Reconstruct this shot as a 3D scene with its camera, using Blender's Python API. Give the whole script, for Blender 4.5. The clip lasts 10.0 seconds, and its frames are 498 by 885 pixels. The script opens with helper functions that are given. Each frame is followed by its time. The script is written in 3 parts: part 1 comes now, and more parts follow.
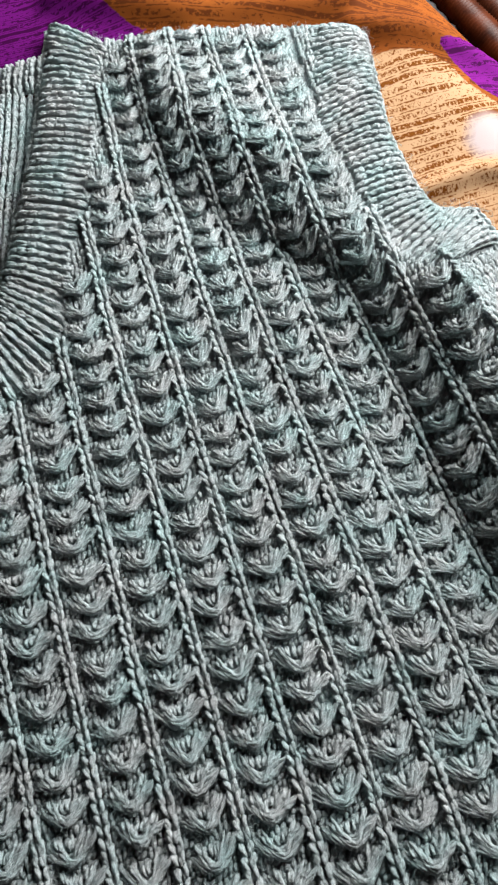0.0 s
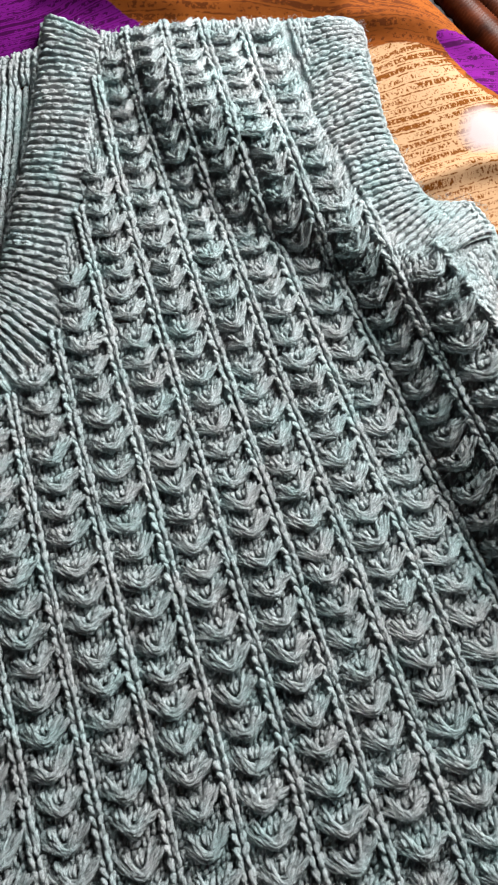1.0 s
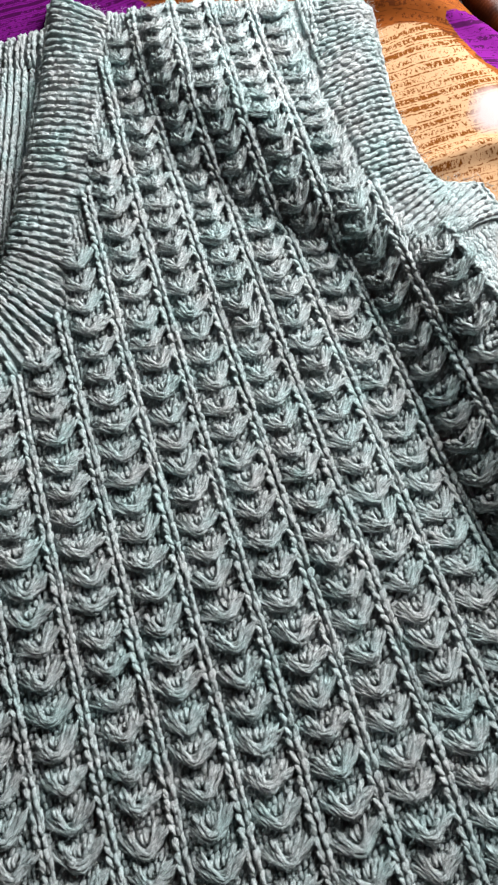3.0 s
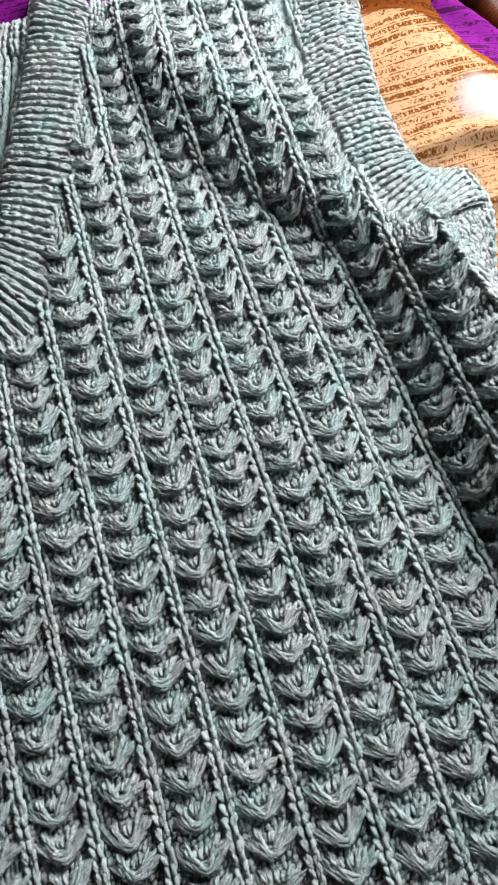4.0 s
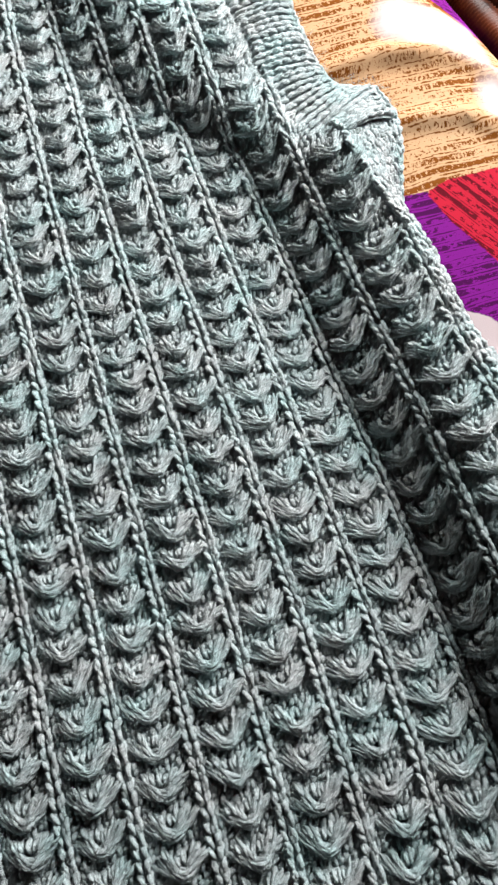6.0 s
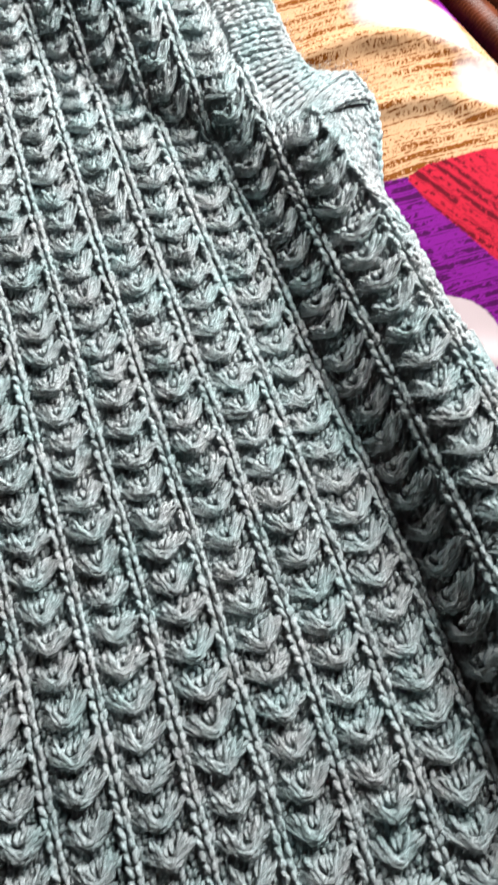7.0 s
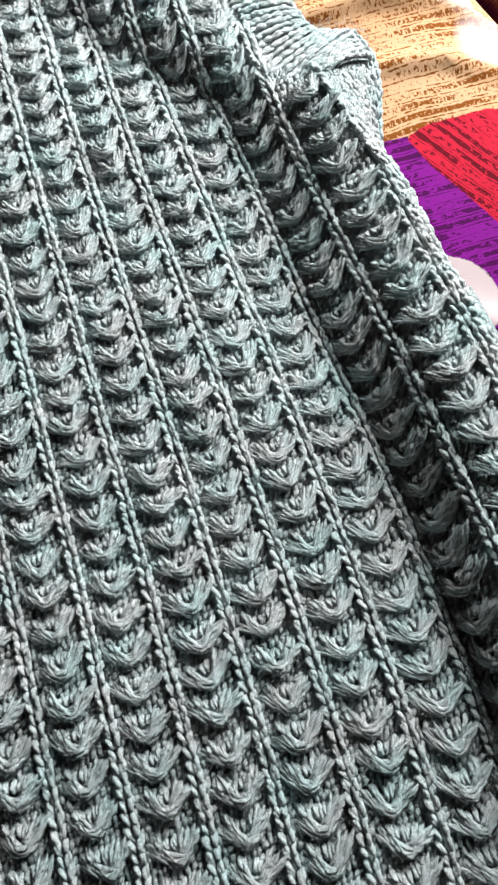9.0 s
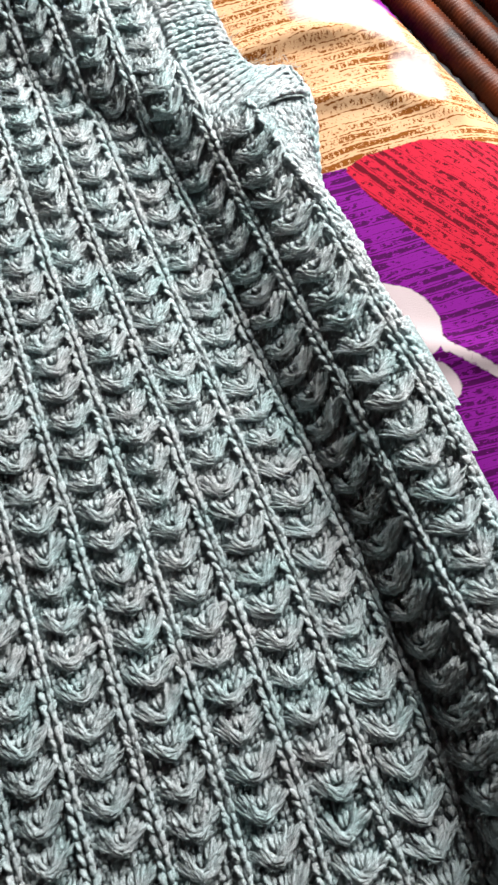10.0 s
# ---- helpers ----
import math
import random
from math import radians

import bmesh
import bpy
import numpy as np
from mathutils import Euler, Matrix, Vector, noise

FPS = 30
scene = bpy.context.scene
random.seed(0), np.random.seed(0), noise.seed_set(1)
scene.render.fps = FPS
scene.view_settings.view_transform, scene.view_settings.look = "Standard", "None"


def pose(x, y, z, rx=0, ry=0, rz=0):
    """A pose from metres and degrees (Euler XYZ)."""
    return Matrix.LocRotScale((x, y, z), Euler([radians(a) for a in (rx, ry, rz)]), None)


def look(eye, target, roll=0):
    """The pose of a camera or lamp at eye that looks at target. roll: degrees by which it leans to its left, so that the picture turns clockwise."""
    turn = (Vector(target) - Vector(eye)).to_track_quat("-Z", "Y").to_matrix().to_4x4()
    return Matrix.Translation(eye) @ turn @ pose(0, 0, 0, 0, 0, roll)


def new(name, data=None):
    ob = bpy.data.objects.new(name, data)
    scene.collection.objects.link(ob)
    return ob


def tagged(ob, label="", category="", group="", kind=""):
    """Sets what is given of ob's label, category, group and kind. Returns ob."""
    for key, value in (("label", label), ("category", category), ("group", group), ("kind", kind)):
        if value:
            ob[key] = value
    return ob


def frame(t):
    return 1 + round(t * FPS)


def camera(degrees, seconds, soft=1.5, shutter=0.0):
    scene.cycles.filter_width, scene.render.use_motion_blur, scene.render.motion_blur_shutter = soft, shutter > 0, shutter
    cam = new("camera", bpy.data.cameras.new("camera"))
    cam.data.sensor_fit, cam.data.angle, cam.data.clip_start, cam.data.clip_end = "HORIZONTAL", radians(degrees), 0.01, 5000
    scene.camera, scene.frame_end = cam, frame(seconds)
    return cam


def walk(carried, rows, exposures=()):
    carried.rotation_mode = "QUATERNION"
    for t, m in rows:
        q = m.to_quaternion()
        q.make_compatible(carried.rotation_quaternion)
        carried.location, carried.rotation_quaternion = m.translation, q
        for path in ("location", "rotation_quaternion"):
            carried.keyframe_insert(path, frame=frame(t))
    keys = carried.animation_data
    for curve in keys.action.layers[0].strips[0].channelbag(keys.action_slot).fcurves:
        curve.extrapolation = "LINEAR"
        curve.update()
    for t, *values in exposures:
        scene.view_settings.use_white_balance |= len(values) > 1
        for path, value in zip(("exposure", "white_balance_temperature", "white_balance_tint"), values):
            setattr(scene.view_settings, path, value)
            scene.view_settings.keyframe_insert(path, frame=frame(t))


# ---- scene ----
cam = camera(38.0, 10.0, soft=2.2, shutter=0.5)
PATH = [
    (0, 0.01400, -0.07443, 0.24305, 14.442, 6.567, -0.495),
    (0.5, 0.01227, -0.07447, 0.24459, 14.654, 6.443, -0.056),
    (1, 0.01527, -0.07558, 0.24332, 14.114, 6.365, -0.374),
    (1.5, 0.01483, -0.07622, 0.24334, 14.204, 6.396, -0.129),
    (2, 0.01343, -0.07718, 0.24346, 14.174, 6.719, 0.060),
    (3.5, 0.01738, -0.08135, 0.23933, 13.597, 6.835, -0.160),
    (4, 0.02052, -0.08258, 0.23797, 13.553, 6.882, -0.378),
    (4.5, 0.02391, -0.08438, 0.23608, 13.351, 7.107, -0.733),
    (5, 0.02580, -0.09541, 0.23087, 13.059, 6.197, 0.152),
    (5.5, 0.03437, -0.10849, 0.22689, 12.703, 4.351, 0.350),
    (6.8, 0.04604, -0.10706, 0.22650, 13.004, 3.515, -0.947),
    (7, 0.04748, -0.11023, 0.22489, 12.469, 4.197, -1.088),
    (7.5, 0.04807, -0.11852, 0.22005, 11.724, 5.761, -1.252),
    (8, 0.04504, -0.11605, 0.22349, 12.545, 4.595, -0.887),
    (8.5, 0.04556, -0.11889, 0.22260, 11.755, 3.918, -0.611),
    (9, 0.04761, -0.12031, 0.22326, 11.554, 3.991, -0.716),
    (9.5, 0.05310, -0.11705, 0.22516, 12.041, 3.813, -1.907),
    (10, 0.05884, -0.11533, 0.22635, 12.474, 2.892, -2.945),
]
walk(cam, [(t, pose(*p)) for t, *p in PATH], [(0, -0.18), (1.5, -0.08), (4.5, -0.01), (5.5, 0.05), (7.5, 0.32), (10, 0.29)])

# ---- light: one window of an otherwise closed room ----
world = bpy.data.worlds.new("daylight")
scene.world = world
world.use_nodes = True
wn = world.node_tree.nodes
sky = wn.new("ShaderNodeTexSky")
sky.sky_type = "NISHITA"
sky.sun_disc = False
sky.sun_elevation = radians(38)
sky.sun_rotation = radians(37)
world.node_tree.links.new(sky.outputs[0], wn["Background"].inputs[0])
wn["Background"].inputs[1].default_value = 0.1
AZ = radians(37)                      # the window's bearing, from +y towards +x
FAR, HIGH = 0.48, 0.25                # its distance and height over the bed
lamp = bpy.data.lights.new("window_light", "AREA")
lamp.shape, lamp.size, lamp.size_y = "RECTANGLE", 0.40, 0.24
lamp.energy = 9.5
lamp.color = (1.0, 0.985, 0.97)
lamp_ob = new("window_light", lamp)
lamp_ob.matrix_world = look((FAR * math.sin(AZ), FAR * math.cos(AZ), HIGH), (0, 0, 0.05))


# ---- materials ----
def material(name, rough=0.8):
    m = bpy.data.materials.new(name)
    m.use_nodes = True
    return m, m.node_tree.nodes, m.node_tree.links, m.node_tree.nodes["Principled BSDF"]


def ramp(nodes, links, src, stops):
    r = nodes.new("ShaderNodeValToRGB")
    while len(r.color_ramp.elements) < len(stops):
        r.color_ramp.elements.new(0.5)
    for e, (p, c) in zip(r.color_ramp.elements, stops):
        e.position, e.color = p, (*c, 1)
    links.new(src, r.inputs[0])
    return r.outputs[0]


def noise_tex(nodes, links, vec, scale, detail=3, rough=0.55):
    n = nodes.new("ShaderNodeTexNoise")
    n.inputs["Scale"].default_value = scale
    n.inputs["Detail"].default_value = detail
    n.inputs["Roughness"].default_value = rough
    if vec is not None:
        links.new(vec, n.inputs["Vector"])
    return n.outputs["Fac"]


def mapped(nodes, links, src, scale=(1, 1, 1), turn=0.0):
    m = nodes.new("ShaderNodeMapping")
    m.inputs["Scale"].default_value = scale
    m.inputs["Rotation"].default_value = (0, 0, turn)
    links.new(src, m.inputs[0])
    return m.outputs[0]


def mix(nodes, links, fac, a, b, kind="MIX"):
    m = nodes.new("ShaderNodeMix")
    m.data_type, m.blend_type = "RGBA", kind
    for sock, v in ((m.inputs[0], fac), (m.inputs[6], a), (m.inputs[7], b)):
        if isinstance(v, (int, float)):
            sock.default_value = v
        elif isinstance(v, tuple):
            sock.default_value = (*v, 1)
        else:
            links.new(v, sock)
    return m.outputs[2]


def calc(nodes, links, op, a, b=0.0, c=0.0):
    m = nodes.new("ShaderNodeMath")
    m.operation = op
    for sock, v in zip(m.inputs, (a, b, c)):
        if isinstance(v, (int, float)):
            sock.default_value = v
        else:
            links.new(v, sock)
    return m.outputs[0]


def yarn_material(name, deep, pale, shine=0.5, ply=0.3, fuzz=1.0):
    """Soft plied yarn: UV.x runs along the strand in millimetres, UV.y once round it."""
    m, n, l, b = material(name)
    geo = n.new("ShaderNodeNewGeometry")
    info = n.new("ShaderNodeObjectInfo")
    uv = n.new("ShaderNodeUVMap")
    sep = n.new("ShaderNodeSeparateXYZ")
    l.new(uv.outputs[0], sep.inputs[0])
    along = calc(n, l, "MULTIPLY", sep.outputs[0], 0.42)
    twist = calc(n, l, "SINE", calc(n, l, "MULTIPLY", calc(n, l, "ADD", along, calc(n, l, "MULTIPLY", sep.outputs[1], 2.0)), 6.2832))
    # short fibres lie along the strand, leaning with the twist
    lean = n.new("ShaderNodeCombineXYZ")
    l.new(calc(n, l, "MULTIPLY", sep.outputs[0], 0.75), lean.inputs[0])
    l.new(calc(n, l, "ADD", calc(n, l, "MULTIPLY", sep.outputs[1], 13.0), calc(n, l, "MULTIPLY", sep.outputs[0], 1.7)), lean.inputs[1])
    l.new(calc(n, l, "MULTIPLY", info.outputs["Random"], 40.0), lean.inputs[2])
    fibre = noise_tex(n, l, lean.outputs[0], 1.0, 5, 0.75)
    at = geo.outputs["Position"]
    lumps = noise_tex(n, l, at, 1500.0, 4, 0.7)
    mottle = noise_tex(n, l, at, 46.0, 4)
    island = geo.outputs["Random Per Island"]
    tone = calc(n, l, "ADD", calc(n, l, "MULTIPLY", mottle, 0.40), calc(n, l, "MULTIPLY", island, 0.16))
    # fibre tone, and with the lumps small speckled highlights painted into the colour
    tone = calc(n, l, "ADD", tone, calc(n, l, "MULTIPLY", fibre, 0.55))
    tone = calc(n, l, "ADD", tone, calc(n, l, "MULTIPLY", calc(n, l, "SUBTRACT", lumps, 0.5), 0.55))
    col = ramp(n, l, tone, [(0.38, deep), (0.70, pale)])
    hue = noise_tex(n, l, at, 60.0, 3)
    tint = ramp(n, l, hue, [(0.36, (1.0, 0.965, 0.955)), (0.52, (0.93, 0.99, 0.985)), (0.66, (0.82, 1.0, 0.985))])
    l.new(mix(n, l, 1.0, col, tint, "MULTIPLY"), b.inputs["Base Color"])
    rough = n.new("ShaderNodeMapRange")
    rough.inputs[3].default_value, rough.inputs[4].default_value = 0.42, 0.85
    l.new(lumps, rough.inputs[0])
    l.new(rough.outputs[0], b.inputs["Roughness"])
    b.inputs["Specular IOR Level"].default_value = shine
    b.inputs["Sheen Weight"].default_value = 0.25
    b.inputs["Sheen Roughness"].default_value = 0.5
    b.inputs["Sheen Tint"].default_value = (0.85, 1.0, 0.98, 1)
    bump = n.new("ShaderNodeBump")
    bump.inputs["Strength"].default_value = 1.0
    bump.inputs["Distance"].default_value = 0.00058
    height = calc(n, l, "ADD", calc(n, l, "MULTIPLY", twist, ply), calc(n, l, "MULTIPLY", fibre, 1.7 * fuzz))
    height = calc(n, l, "ADD", height, calc(n, l, "MULTIPLY", lumps, 1.3 * fuzz))
    l.new(height, bump.inputs["Height"])
    l.new(bump.outputs[0], b.inputs["Normal"])
    return m


YARN = yarn_material("mint_yarn", (0.37, 0.405, 0.418), (0.73, 0.805, 0.825), 0.36, 0.22)
YARN_FLOAT = yarn_material("mint_yarn_floats", (0.39, 0.425, 0.438), (0.71, 0.785, 0.805), 0.32, 0.05, 0.8)
YARN_BASE = yarn_material("mint_yarn_ground", (0.34, 0.375, 0.387), (0.69, 0.76, 0.782), 0.45, 0.12)


def print_material():
    """Printed cotton: colour fields with hand-drawn streaks, in the sheet's own plan."""
    m, n, l, b = material("printed_cotton")
    tc = n.new("ShaderNodeTexCoord")
    at = tc.outputs["Object"]

    def field(name, soft_edge=0.0003):
        a = n.new("ShaderNodeAttribute")
        a.attribute_name = name
        wob = calc(n, l, "MULTIPLY", calc(n, l, "SUBTRACT", noise_tex(n, l, at, 420.0, 2), 0.5), 0.0012)
        d = calc(n, l, "ADD", a.outputs["Fac"], wob)
        e = n.new("ShaderNodeMapRange")
        e.inputs[1].default_value, e.inputs[2].default_value = -soft_edge, soft_edge
        l.new(d, e.inputs[0])
        return e.outputs[0]

    def above(v, limit, wide=0.022):
        e = n.new("ShaderNodeMapRange")
        e.inputs[1].default_value, e.inputs[2].default_value = limit - wide, limit + wide
        l.new(v, e.inputs[0])
        return e.outputs[0]

    def streaks(turn, rows, glyph, bend, full, thin):
        """Rows of scribble between thin broken lines. rows and glyph: how many to the metre."""
        base = n.new("ShaderNodeSeparateXYZ")
        l.new(mapped(n, l, at, (1, 1, 1), turn), base.inputs[0])
        x, y = base.outputs[0], base.outputs[1]
        sway = calc(n, l, "MULTIPLY", calc(n, l, "SUBTRACT", noise_tex(n, l, at, 16.0, 2), 0.5), bend)
        row = calc(n, l, "MULTIPLY", calc(n, l, "ADD", y, sway), rows)
        number = calc(n, l, "FLOOR", row)
        phase = calc(n, l, "ABSOLUTE", calc(n, l, "SUBTRACT", calc(n, l, "FRACT", row), 0.5))

        def sample(fx, fy, seed, detail, rough):
            c = n.new("ShaderNodeCombineXYZ")
            l.new(calc(n, l, "MULTIPLY", x, fx), c.inputs[0])
            l.new(calc(n, l, "ADD", calc(n, l, "MULTIPLY", row, fy), calc(n, l, "MULTIPLY", number, seed)), c.inputs[1])
            return noise_tex(n, l, c.outputs[0], 1.0, detail, rough)

        here = sample(22.0, 0.0, 3.71, 3, 0.6)
        mark = sample(glyph, 2.2, 5.3, 3, 0.75)
        tall = calc(n, l, "SUBTRACT", 1.0, above(calc(n, l, "ADD", phase, calc(n, l, "MULTIPLY", sample(glyph * 0.5, 0.0, 9.1, 1, 0.5), 0.3)), 0.42, 0.05))
        a = calc(n, l, "MULTIPLY", above(calc(n, l, "ADD", mark, calc(n, l, "MULTIPLY", calc(n, l, "SUBTRACT", here, 0.5), 0.9)), full), tall)
        dash = sample(glyph * 0.16, 0.3, 2.9, 3, 0.7)
        edge = above(calc(n, l, "ADD", phase, calc(n, l, "MULTIPLY", calc(n, l, "SUBTRACT", sample(glyph * 0.4, 0.0, 1.7, 2, 0.6), 0.5), 0.25)), 0.43, 0.03)
        c = calc(n, l, "MULTIPLY", above(dash, thin), edge)
        return calc(n, l, "MAXIMUM", a, c)

    weave = noise_tex(n, l, at, 2600.0, 1)
    soft = noise_tex(n, l, at, 22.0, 3)
    # the orange is darkened: shade beyond the shoulder is put into its colour
    orange = mix(n, l, calc(n, l, "MULTIPLY", streaks(0.15, 230.0, 420.0, 0.012, 0.50, 0.50), 0.75), ramp(n, l, soft, [(0.3, (0.16, 0.040, 0.007)), (0.7, (0.30, 0.085, 0.015))]), (0.06, 0.014, 0.005))
    cream = mix(n, l, calc(n, l, "MULTIPLY", streaks(-0.27, 225.0, 1000.0, 0.008, 0.515, 0.49), 1.0), ramp(n, l, soft, [(0.3, (0.41, 0.240, 0.125)), (0.7, (0.47, 0.300, 0.172))]), (0.15, 0.045, 0.006))
    red = mix(n, l, calc(n, l, "MULTIPLY", streaks(0.72, 300.0, 420.0, 0.010, 0.51, 0.50), 0.92), (0.36, 0.011, 0.028), (0.060, 0.002, 0.007))
    purple = mix(n, l, calc(n, l, "MULTIPLY", streaks(-0.2, 280.0, 380.0, 0.010, 0.485, 0.49), 0.9), (0.145, 0.007, 0.165), (0.036, 0.0015, 0.034))
    white = mix(n, l, soft, (0.38, 0.305, 0.315), (0.43, 0.36, 0.365))
    col = mix(n, l, field("field_cream"), orange, cream)
    col = mix(n, l, field("field_purple"), col, purple)
    col = mix(n, l, field("field_red"), col, red)
    col = mix(n, l, field("field_flower"), col, white)
    col = mix(n, l, field("field_white", 0.0030), col, (0.43, 0.36, 0.355))
    l.new(col, b.inputs["Base Color"])
    b.inputs["Roughness"].default_value = 0.8
    b.inputs["Specular IOR Level"].default_value = 0.04
    bump = n.new("ShaderNodeBump")
    bump.inputs["Strength"].default_value = 0.25
    bump.inputs["Distance"].default_value = 0.0003
    l.new(calc(n, l, "ADD", weave, calc(n, l, "MULTIPLY", soft, 3.0)), bump.inputs["Height"])
    l.new(bump.outputs[0], b.inputs["Normal"])
    return m


def cane_material():
    m, n, l, b = material("lacquered_cane")
    tc = n.new("ShaderNodeTexCoord")
    v = noise_tex(n, l, tc.outputs["Object"], 60.0, 4)
    l.new(ramp(n, l, v, [(0.3, (0.010, 0.0022, 0.001)), (0.7, (0.095, 0.020, 0.0045))]), b.inputs["Base Color"])
    b.inputs["Roughness"].default_value = 0.45
    b.inputs["Specular IOR Level"].default_value = 0.16
    return m


def plain_material(name, a, c, scale=3.0, rough=0.8):
    m, n, l, b = material(name)
    tc = n.new("ShaderNodeTexCoord")
    v = noise_tex(n, l, tc.outputs["Object"], scale, 5)
    l.new(ramp(n, l, v, [(0.3, a), (0.7, c)]), b.inputs["Base Color"])
    b.inputs["Roughness"].default_value = rough
    bump = n.new("ShaderNodeBump")
    bump.inputs["Strength"].default_value = 0.2
    bump.inputs["Distance"].default_value = 0.002
    l.new(noise_tex(n, l, tc.outputs["Object"], 80.0, 4), bump.inputs["Height"])
    l.new(bump.outputs[0], b.inputs["Normal"])
    return m


COTTON = print_material()
CANE = cane_material()
PLASTER = plain_material("wall_plaster", (0.44, 0.40, 0.39), (0.50, 0.46, 0.45))
FLOOR = plain_material("floor_cement", (0.16, 0.13, 0.11), (0.22, 0.18, 0.15), 5.0, 0.6)
DARKTAPE = plain_material("dark_binding", (0.004, 0.004, 0.005), (0.03, 0.03, 0.034), 500.0, 0.75)


# ---- mesh tools ----
class Shape:
    """Gathers vertices, quads and UVs, and becomes one mesh."""

    def __init__(self):
        self.v, self.f, self.uv, self.n = [], [], [], 0

    def add(self, v, f, uv):
        self.v.append(np.asarray(v, float).reshape(-1, 3))
        self.f.append(np.asarray(f).reshape(-1, 4) + self.n)
        self.uv.append(np.asarray(uv, float).reshape(-1, 2))
        self.n += len(self.v[-1])

    def mesh(self, name, mat):
        v, f, uv = np.concatenate(self.v), np.concatenate(self.f), np.concatenate(self.uv)
        me = bpy.data.meshes.new(name)
        me.vertices.add(len(v))
        me.vertices.foreach_set("co", v.ravel())
        me.loops.add(4 * len(f))
        me.loops.foreach_set("vertex_index", f.ravel().astype(np.int32))
        me.polygons.add(len(f))
        me.polygons.foreach_set("loop_start", np.arange(0, 4 * len(f), 4, dtype=np.int32))
        me.polygons.foreach_set("use_smooth", np.ones(len(f), dtype=bool))
        layer = me.uv_layers.new(name="UVMap")
        layer.data.foreach_set("uv", uv[f.ravel()].ravel())
        me.materials.append(mat)
        me.update(calc_edges=True)
        me.validate()
        return me


def unit(a):
    return a / np.maximum(np.linalg.norm(a, axis=-1, keepdims=True), 1e-12)


def tubes(shape, paths, radii, up, sides=6, flat=1.0):
    """Many strands at once: paths (M, K, 3), radii (M, K), up (M, 3) or (3,). flat squeezes them along up."""
    paths, radii = np.asarray(paths, float), np.asarray(radii, float)
    m, k, _ = paths.shape
    up = np.asarray(up, float)
    up = np.broadcast_to(up if up.ndim == 3 else up.reshape(-1, 1, 3), (m, k, 3))
    t = unit(np.gradient(paths, axis=1))
    side = unit(np.cross(t, up))
    top = np.cross(side, t)
    a = np.arange(sides) * 2 * math.pi / sides
    ring = side[:, :, None] * np.cos(a)[:, None] + top[:, :, None] * (np.sin(a) * flat)[:, None]
    v = paths[:, :, None] + ring * radii[:, :, None, None]
    step = np.linalg.norm(np.diff(paths, axis=1), axis=-1)
    run = np.concatenate([np.zeros((m, 1)), np.cumsum(step, 1)], 1) * 1000
    run += np.random.rand(m, 1) * 50
    uv = np.stack(np.broadcast_arrays(run[:, :, None], np.arange(sides) / sides), -1)
    i = np.arange(m)[:, None, None] * k * sides
    j = np.arange(k - 1)[None, :, None] * sides
    s = np.arange(sides)[None, None]
    s2 = (s + 1) % sides
    f = np.stack([i + j + s, i + j + s2, i + j + sides + s2, i + j + sides + s], -1)
    shape.add(v, f, uv)


def grid_faces(nu, nv):
    i = (np.arange(nu - 1)[:, None] * nv + np.arange(nv - 1)[None]).ravel()
    return np.stack([i, i + nv, i + nv + 1, i + 1], -1)


def thing(name, label, category, group="", kind=""):
    return tagged(new(name), label, category, group, kind)


def part(name, mesh, parent, label="", kind=""):
    ob = new(name, mesh)
    ob.parent = parent
    return tagged(ob, label, kind=kind)


def spline(pts, n):
    """n points evenly along a smooth curve through pts."""
    p = np.asarray(pts, float)
    p = np.concatenate([[2 * p[0] - p[1]], p, [2 * p[-1] - p[-2]]])
    out = []
    for k in range(len(p) - 3):
        t = np.linspace(0, 1, 24, endpoint=False)[:, None]
        a, b, c, d = p[k : k + 4]
        out.append(0.5 * (2 * b + (c - a) * t + (2 * a - 5 * b + 4 * c - d) * t**2 + (3 * b - a - 3 * c + d) * t**3))
    q = np.concatenate(out + [p[-2:-1]])
    s = np.r_[0, np.cumsum(np.linalg.norm(np.diff(q, axis=0), axis=1))]
    w = np.linspace(0, s[-1], n)
    return np.stack([np.interp(w, s, q[:, a]) for a in range(q.shape[1])], -1)


def pair(p, q, n):
    """Two smooth curves stepped together, so that matching points stay opposite each other."""
    both = spline(np.concatenate([np.asarray(p, float), np.asarray(q, float)], 1), n)
    return both[:, :2], both[:, 2:]


def away(x, y, pts):
    """Distance from (x, y) to a polyline."""
    x, y = np.asarray(x, float), np.asarray(y, float)
    best = np.full(x.shape, 9.0)
    for (x0, y0), (x1, y1) in zip(pts[:-1], pts[1:]):
        dx, dy = x1 - x0, y1 - y0
        t = np.clip(((x - x0) * dx + (y - y0) * dy) / (dx * dx + dy * dy), 0, 1)
        best = np.minimum(best, np.hypot(x - x0 - t * dx, y - y0 - t * dy))
    return best


def inside(x, y, poly):
    """Signed distance to a closed outline, positive inside it."""
    x, y = np.asarray(x, float), np.asarray(y, float)
    odd = np.zeros(x.shape, bool)
    for (x0, y0), (x1, y1) in zip(poly, [*poly[1:], poly[0]]):
        if y0 != y1:
            odd ^= ((y0 > y) != (y1 > y)) & (x < (x1 - x0) * (y - y0) / (y1 - y0) + x0)
    d = away(x, y, [*poly, poly[0]])
    return np.where(odd, d, -d)


def ease(a, b, x):
    t = np.clip((x - a) / (b - a), 0, 1)
    return t * t * (3 - 2 * t)


